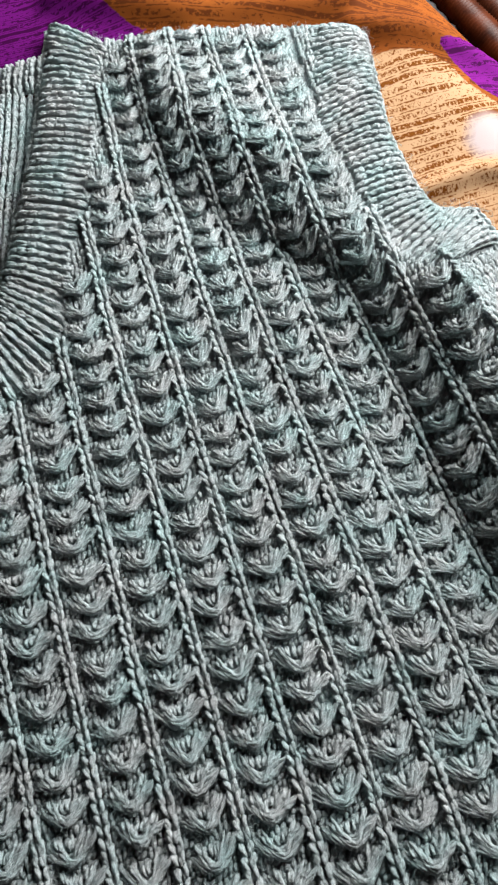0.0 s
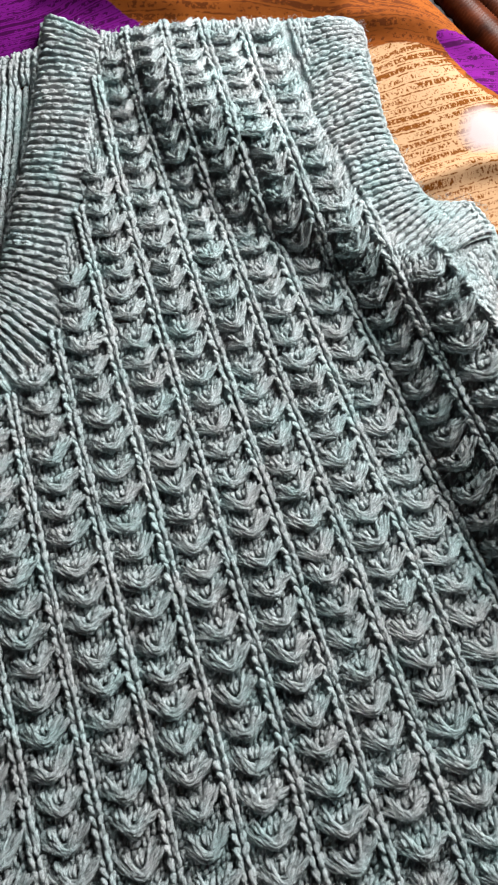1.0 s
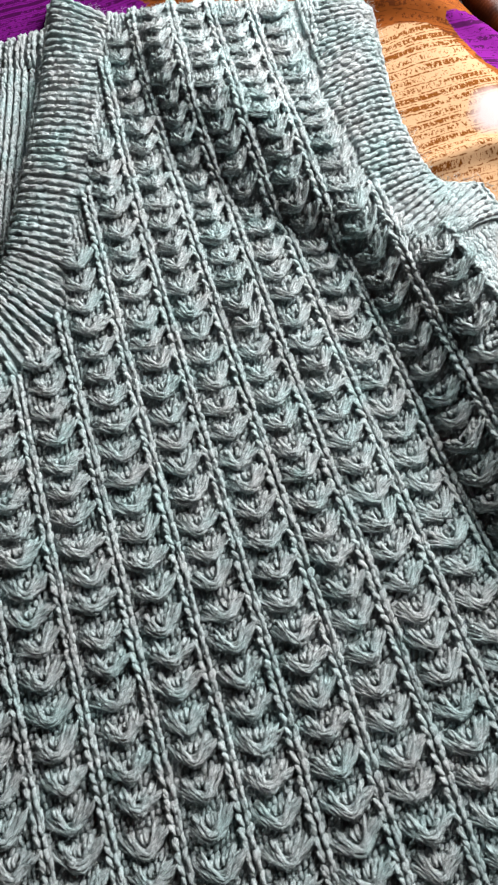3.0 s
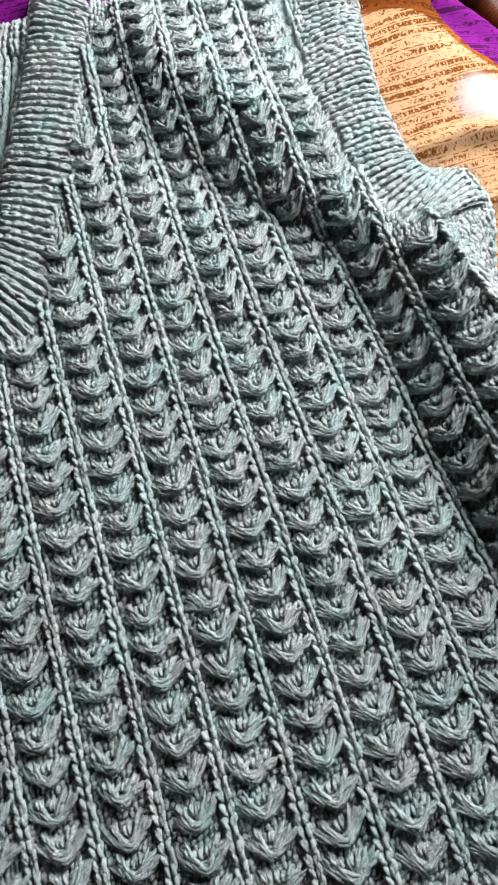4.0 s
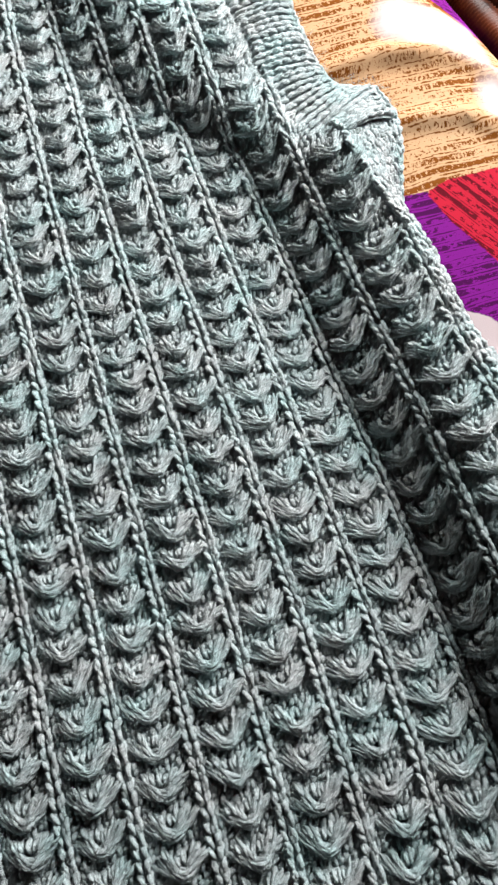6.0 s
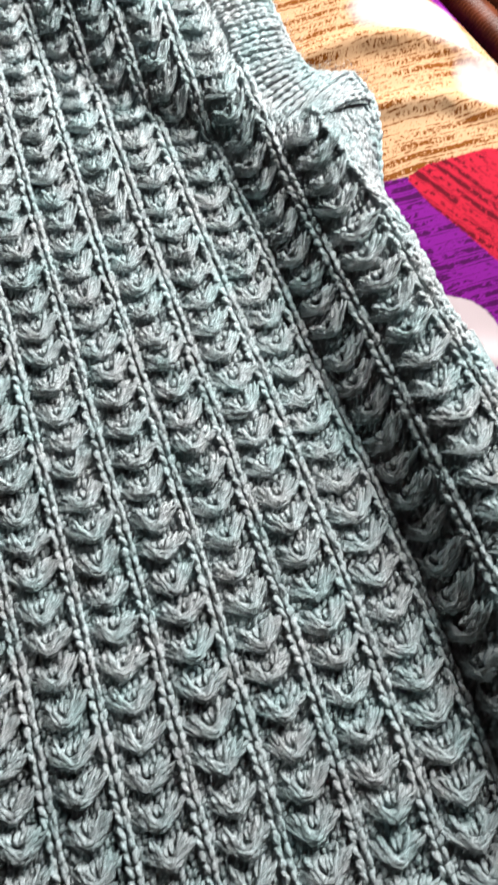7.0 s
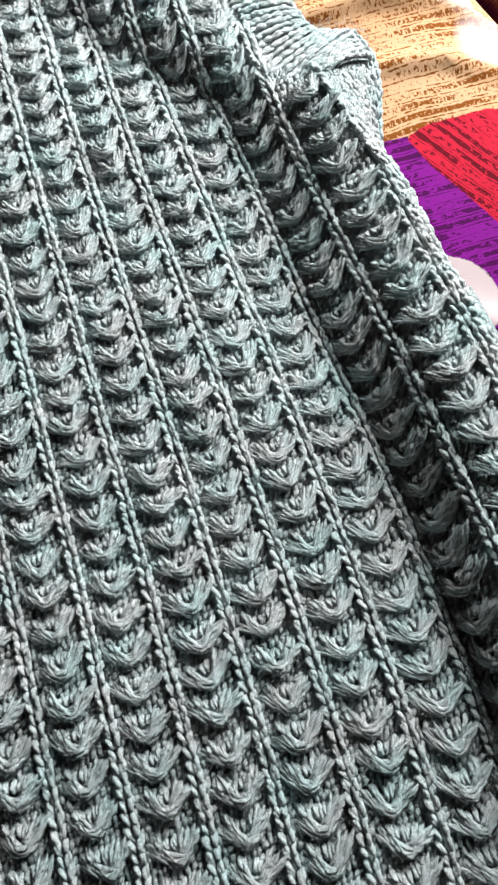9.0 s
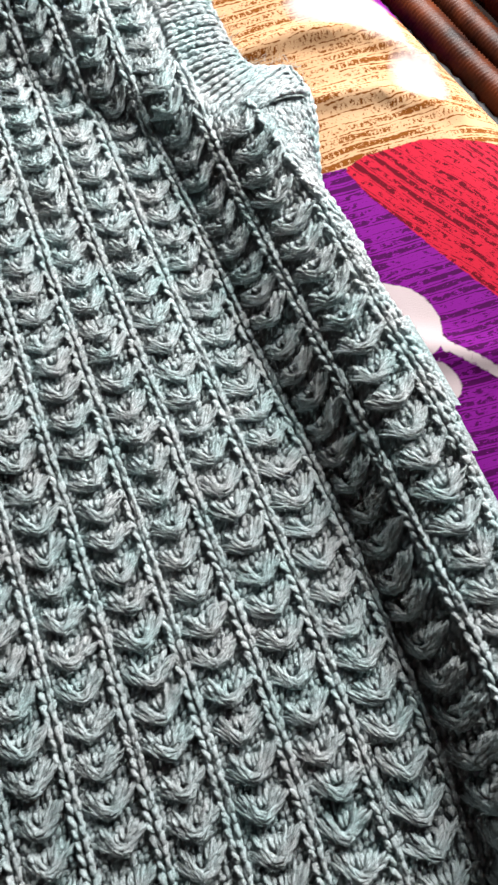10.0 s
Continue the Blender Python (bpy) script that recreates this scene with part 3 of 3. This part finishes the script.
def scallop_paths(seed):
    """A bow of floats caught up in the middle: strands fan out of a soft knot into two raised wings."""
    rng = np.random.RandomState(seed)
    paths, radii = [], []
    tilt = rng.uniform(-0.06, 0.06)
    count = 5
    for i in range(count):
        f = i / (count - 1)
        j = lambda a: rng.uniform(-a, a)
        reach = 1 - 0.50 * f
        left = (-0.43 * reach + j(0.02), 0.08 + 0.25 * f + j(0.07) - tilt, 0.0014 + 0.0008 * f + j(0.0004))
        lm = (-0.25 * reach + j(0.02), -0.17 + 0.17 * f + j(0.03) - tilt / 2, 0.0027 + 0.0006 * f)
        mid = (0.02 + j(0.03), -0.43 + 0.17 * f + j(0.02), 0.0030 + 0.0010 * math.sin(f * 3.14) + j(0.0002))
        rm = (0.24 * reach + j(0.02), -0.12 + 0.15 * f + j(0.03) + tilt / 2, 0.0030 + 0.0007 * f)
        right = (0.45 * reach + j(0.02), 0.30 + 0.08 * f + j(0.09) + tilt, 0.0034 - 0.0008 * f + j(0.0007))
        core = spline([left, lm, mid, rm, right], 13) * np.array((0.020, 0.0100, 1.0))
        fat = rng.uniform(0.82, 1.15) * 0.00088
        body = np.array([0.55, 0.86, 0.92, 0.96, 1.02, 1.18, 1.28, 1.18, 1.05, 1.0, 0.98, 0.92, 0.5]) * fat
        start = rng.uniform(0, 6.28)
        for q in (0.0, 2.094, 4.189):
            turn = start + q + np.linspace(0, 11.0, 13)
            p = core.copy()
            p[:, 1] += body * 0.48 * np.cos(turn)
            p[:, 2] += body * 0.44 * np.sin(turn)
            p[1:-1] += rng.normal(0, 0.00013, p[1:-1].shape)
            paths.append(p)
            radii.append(body * 0.66 * np.array([0.55, 0.95, 1, 1, 1, 1, 1, 1, 1, 1, 1, 0.95, 0.45]) * rng.uniform(0.78, 1.22, 13))
    # short stitches that stand in the mouth of the bow
    for i in range(6):
        f = i / 5 - 0.5
        x0, y0 = 0.40 * f + rng.uniform(-0.03, 0.03), -0.12 + 0.5 * f * f + rng.uniform(-0.05, 0.05)
        x1, y1 = x0 + 0.10 * f + rng.uniform(-0.02, 0.05), y0 + rng.uniform(0.26, 0.40)
        fat = 0.00074 * rng.uniform(0.85, 1.2)
        core = spline([(x0, y0, 0.0014), (x0 * 0.7 + x1 * 0.3, y0 * 0.7 + y1 * 0.3, 0.0030), (x0 * 0.3 + x1 * 0.7, y0 * 0.3 + y1 * 0.7, 0.0028), (x1, y1, 0.0006)], 13)
        core = core * np.array((0.0200, 0.0100, 1.0))
        for q in (0.0, 3.14):
            turn = q + np.linspace(0, 4.0, 13) + rng.uniform(-0.5, 0.5)
            w = core.copy()
            w[:, 0] += fat * 0.42 * np.cos(turn)
            w[:, 2] += fat * 0.36 * np.sin(turn)
            paths.append(w)
            radii.append(np.full(13, fat * 0.74) * np.array([0.5, 0.8, 0.95, 1, 1, 1, 1, 1, 1, 0.95, 0.85, 0.7, 0.4]))
    return np.array(paths), np.array(radii)


def scallop_hairs(seed):
    """Loose fibres that stand off a bow of floats."""
    rng = np.random.RandomState(seed)
    paths, _ = scallop_paths(seed)
    m = 100
    base = paths[rng.randint(0, len(paths), m), rng.randint(1, 12, m)] + rng.normal(0, 0.0004, (m, 3)) + np.array((0, 0, 0.0004))
    d = rng.normal(0, 1, (m, 3)) * np.array((1, 1, 0.6)) + np.array((0, 0, 0.35))
    d = unit(d) * rng.uniform(0.0008, 0.0024, (m, 1))
    p = np.stack([base, base + d * 0.5 + rng.normal(0, 0.0003, (m, 3)), base + d], 1)
    return p, np.tile([0.000075, 0.000065, 0.000030], (m, 1))


def scallops():
    kinds = []
    for s in range(16):
        sh = Shape()
        tubes(sh, *scallop_paths(40 + s), (0, 0, 1), 4)
        tubes(sh, *scallop_hairs(40 + s), (0, 0.03, 1), 3)
        kinds.append((sh, sh.mesh("scallop", YARN_FLOAT)))
    rest = Shape()
    rng = np.random.RandomState(11)
    near, far = [], []
    for k in range(-3, 10):
        ys = np.arange(0.180, -0.245, -0.0003)
        v = row_of(k, ys)
        for r in range(int(np.ceil(v.min())), int(v.max()) + 1):
            y = float(np.interp(r, v, ys))
            x = float(rib_x(k + 0.5, y))
            if inside(np.array([x]), np.array([y]), PANEL)[0] < (0.0066 if y > 0.15 else 0.0045):
                continue
            du = np.array([rib_x(k + 0.9, y) - rib_x(k + 0.1, y), 0]) / 0.8
            dy = np.array([rib_x(k + 0.5, y + 0.002) - rib_x(k + 0.5, y - 0.002), 0.004]) / 0.004
            tall = 1 / abs((row_of(k, y + 0.001) - row_of(k, y - 0.001)) / 0.002)
            n = vest_normal(np.array(x), np.array(y))
            up = np.array([*dy, 0.0])
            up = unit(up - n * (up @ n))
            across = np.cross(up, n)
            y = y + rng.normal(0, 0.0005)
            x = x + rng.normal(0, 0.0004)
            z = float(vest_z(np.array(x), np.array(y))) - 0.0002
            wide = abs(du[0]) / max(abs(across[0]), 0.7)
            turn = rng.normal(0, 0.09)
            a2 = across * math.cos(turn) + up * math.sin(turn)
            u2 = np.cross(n, a2)
            size = rng.uniform(0.94, 1.06)
            m = Matrix(((a2[0], u2[0], n[0], x), (a2[1], u2[1], n[1], y), (a2[2], u2[2], n[2], z), (0, 0, 0, 1)))
            m = m @ Matrix.Diagonal((wide / 0.0222 * size, tall * np.linalg.norm(dy) / 0.0102 * rng.uniform(0.95, 1.08), rng.uniform(0.82, 1.12), 1))
            (near if -0.135 < y < 0.14 and -0.10 < x < 0.13 else far).append((m, rng.randint(16)))
    while len(near) > 290:
        far.append(near.pop())
    for m, i in near:
        ob = part("scallop", kinds[i][1], panel)
        ob.matrix_basis = m
    for m, i in far:
        v = np.concatenate(kinds[i][0].v)
        a = np.array(m)
        rest.add(v @ a[:3, :3].T + a[:3, 3], np.concatenate(kinds[i][0].f), np.concatenate(kinds[i][0].uv))
    part("scallops", rest.mesh("scallops", YARN_FLOAT), panel, kind="stuff")


scallops()


def ribbed_band(name, inner, outer, count, label, stitches, seed, thick=0.0012, spread=0.3, sunk=0.0016, drop=0.0075):
    """A knitted band: ridges from its inner to its outer line, each a column of stitches, with a cast-off edge."""
    fine = 4
    a, b = pair(inner, outer, count * fine)
    w = np.linspace(-0.03, 1.0, 22)
    xy = a[:, None] * (1 - w)[None, :, None] + b[:, None] * w[None, :, None]
    phase = np.cos(np.arange(count * fine) / fine * 2 * math.pi)

    def height(x, y, ww):
        return vest_z(x, y) + 0.0016 * np.sin(np.clip(ww, 0, 1) * math.pi) - drop * (1 - np.sqrt(np.clip(1 - np.clip((ww - 0.80) / 0.2, 0, 1) ** 2.0, 0, 1)))

    Z = height(xy[..., 0], xy[..., 1], w[None]) - sunk + 0.0005 * phase[:, None]
    V = np.concatenate([xy, Z[..., None]], -1)
    sh = Shape()
    sh.add(V, grid_faces(*Z.shape)[:, ::-1], np.stack(np.broadcast_arrays(np.arange(count * fine)[:, None] * 1.0, w[None] * 25), -1))
    band = part(name, sh.mesh(name, YARN_BASE), vest, label)
    ww = np.linspace(0.0, 0.97, 26)
    rng = np.random.RandomState(seed)
    for i in range(count):
        p, q = a[i * fine], b[i * fine]
        line = p[None] * (1 - ww)[:, None] + q[None] * ww[:, None]
        z = height(line[:, 0], line[:, 1], ww)
        line = np.concatenate([line, z[:, None]], -1)
        t = unit(np.gradient(line, axis=0))
        gap = np.linalg.norm(a[min(i + 1, count - 1) * fine] - a[max(i - 1, 0) * fine]) / 2 + np.linalg.norm(b[min(i + 1, count - 1) * fine] - b[max(i - 1, 0) * fine]) / 2
        gap = gap / 2
        cross = unit(np.concatenate([b[min(i * fine + 2, len(b) - 1)] - b[max(i * fine - 2, 0)], [0]]))
        n = unit(np.cross(t, np.broadcast_to(cross, t.shape)))
        n = n * np.sign(n[:, 2:3])
        sh = Shape()
        chain(sh, line, n, gap * spread, np.linalg.norm(q - p) / stitches, thick * rng.uniform(0.92, 1.08), 0.0004 + rng.uniform(-0.0002, 0.0003), seed + i, dip=0.45)
        part("ridge", sh.mesh("ridge", YARN), band)
    sh = Shape()
    k = len(b)
    edge = np.concatenate([b, height(b[:, 0], b[:, 1], np.ones(k))[:, None] + 0.0052], -1)
    edge[:, :2] = a + (b - a) * 0.985
    chain(sh, edge, np.tile([0.0, 0.0, 1.0], (k, 1)), 0.0016, 0.0030, 0.0010, 0.0, seed + 99)
    part("cast_off_edge", sh.mesh("cast_off_edge", YARN), band)
    return band


ribbed_band("neckband", NECK_IN, NECK_OUT, 66, "ribbed mint neckband", 6, 200, 0.00096, 0.22, -0.0009)
ribbed_band("armband", ARM_IN, ARM_OUT, 48, "ribbed mint armhole band", 6, 400, 0.00086, 0.16, 0.0000)


def side_seam():
    count = 150
    a, b = spline(SEAM_IN, count), spline(SEAM_OUT, count)
    w = np.linspace(0, 1, 10)
    xy = a[:, None] * (1 - w)[None, :, None] + b[:, None] * w[None, :, None]
    za = vest_z(a[:, 0], a[:, 1])
    zb = SHEET_Z + 0.003 + 0.010 * ease(0.025, 0.056, b[:, 1])
    Z = za[:, None] + (zb - za)[:, None] * w[None] ** 1.7 - 0.0006
    V = np.concatenate([xy, Z[..., None]], -1)
    sh = Shape()
    sh.add(V, grid_faces(*Z.shape)[:, ::-1], np.stack(np.broadcast_arrays(np.arange(count)[:, None] * 2.0, w[None] * 8), -1))
    strip = part("side_seam", sh.mesh("side_seam", YARN_BASE), vest, "stitched side seam with a plaited edge")
    n = np.tile(unit(np.array([0.35, 0.1, 0.9])), (count, 1))
    gap = np.linalg.norm(b - a, axis=1, keepdims=True)
    for k, near in enumerate((0.0, 0.0031, 0.0060, 0.0089, 0.0118, 0.0147, 0.0176, 0.0205, 9.0)):
        share = np.clip(near / gap, 0, 1)
        keep = np.flatnonzero((share[:, 0] < 0.93) | (near > 1))
        if len(keep) < 6:
            continue
        z = za + (zb - za) * share[:, 0] ** 1.7
        line, lift, wide, name, seed = np.c_[a + (b - a) * share, z + 0.0002][keep], 0.0012 if k == 0 else 0.0006, 0.0019, "seam_cord", 700 + k
        sh = Shape()
        chain(sh, line[::-1], n[: len(line)], wide, 0.0034, 0.00125 if k == 0 else 0.00112, lift, seed)
        part(name, sh.mesh(name, YARN), strip)


side_seam()


def back_panel():
    """The vest's back, seen through the neck: plain knit rows, lower than the front."""
    x0, x1, y0, y1 = -0.178, -0.094, -0.012, 0.153
    z0 = -0.0092
    xs, ys = np.arange(x0, x1, 0.003), np.arange(y0, y1, 0.003)
    X, Y = np.meshgrid(xs, ys, indexing="ij")
    low = lambda x, y: z0 + 0.0006 * waves(x, y, 60, 4) - 0.0015 * ease(-0.118, -0.106, x)
    V = np.stack([X, Y, low(X, Y) - 0.0006], -1)
    sh = Shape()
    sh.add(V, grid_faces(*X.shape), V[..., :2] * 1000)
    back = part("back_panel", sh.mesh("back_panel", YARN_BASE), vest, "plain knitted back of the vest")
    sh = Shape()
    y = np.arange(y0, y1, 0.0015)
    for i, x in enumerate(np.arange(x0 + 0.002, x1, 0.0030)):
        xx = x + 0.0006 * np.sin(y * 60) - 0.02 * (y - y0)
        line = np.stack([xx, y, low(xx, y)], -1)
        chain(sh, line, np.tile([0.0, 0.0, 1.0], (len(y), 1)), 0.0026, 0.0026, 0.00072, 0.0002, 800 + i, 1)
    part("knit_ground", sh.mesh("knit_ground", YARN), back, kind="stuff")
    # the back's own neckband
    sh = Shape()
    xs = np.arange(x0, x1, 0.0025)
    prof = [(-0.001, -0.001), (0.004, 0.0006), (0.010, 0.001), (0.015, 0.0), (0.0175, -0.003)]
    tilt = lambda x: 0.22 * (x + 0.104)
    V = np.array([[(x, y1 + tilt(x) + dy, z0 + dz) for dy, dz in prof] for x in xs])
    sh.add(V, grid_faces(*V.shape[:2]), V[..., :2] * 1000)
    band = part("back_neckband", sh.mesh("back_neckband", YARN_BASE), vest, "ribbed band along the back of the neck")
    for i, x in enumerate(np.arange(x0 + 0.002, x1, 0.0052)):
        line = spline([(x, y1 + tilt(x) + dy, z0 + dz + 0.0002) for dy, dz in prof], 16)
        sh = Shape()
        chain(sh, line, np.tile([0.0, 0.0, 1.0], (16, 1)), 0.0021, 0.0032, 0.0011, 0.0003, 900 + i)
        part("ridge", sh.mesh("ridge", YARN), band)


back_panel()


def fuzz():
    """Loose fibres that stand off the yarn."""
    rng = np.random.RandomState(77)
    m = 30000
    x, y = rng.uniform(-0.12, 0.13, m), rng.uniform(-0.2, 0.17, m)
    ok = inside(x, y, PANEL) > 0.002
    x, y = x[ok], y[ok]
    z = vest_z(x, y) + rng.uniform(0.001, 0.003, len(x))
    edge = np.concatenate([spline(SHOULDER[2:], 500), spline(ARM_OUT, 400), spline(SEAM_IN, 900)])
    edge = edge + rng.normal(0, 0.0008, edge.shape)
    x, y = np.r_[x, edge[:, 0]], np.r_[y, edge[:, 1]]
    z = np.r_[z, vest_z(edge[:, 0], edge[:, 1]) + rng.uniform(-0.002, 0.003, len(edge))]
    m = len(x)
    a, long = rng.uniform(0, 6.283, m), rng.uniform(0.0008, 0.0026, m)
    d = np.stack([np.cos(a), np.sin(a), rng.uniform(0.0, 0.6, m)], -1) * long[:, None]
    bend = rng.normal(0, 0.0006, (m, 3))
    p0 = np.stack([x, y, z], -1)
    p = np.stack([p0, p0 + d * 0.5 + bend, p0 + d + bend * 0.4], 1)
    sh = Shape()
    tubes(sh, p, np.tile([0.00007, 0.00006, 0.00003], (m, 1)), (0, 0.02, 1), 3)
    part("fuzz", sh.mesh("fuzz", YARN), vest, kind="stuff")


fuzz()
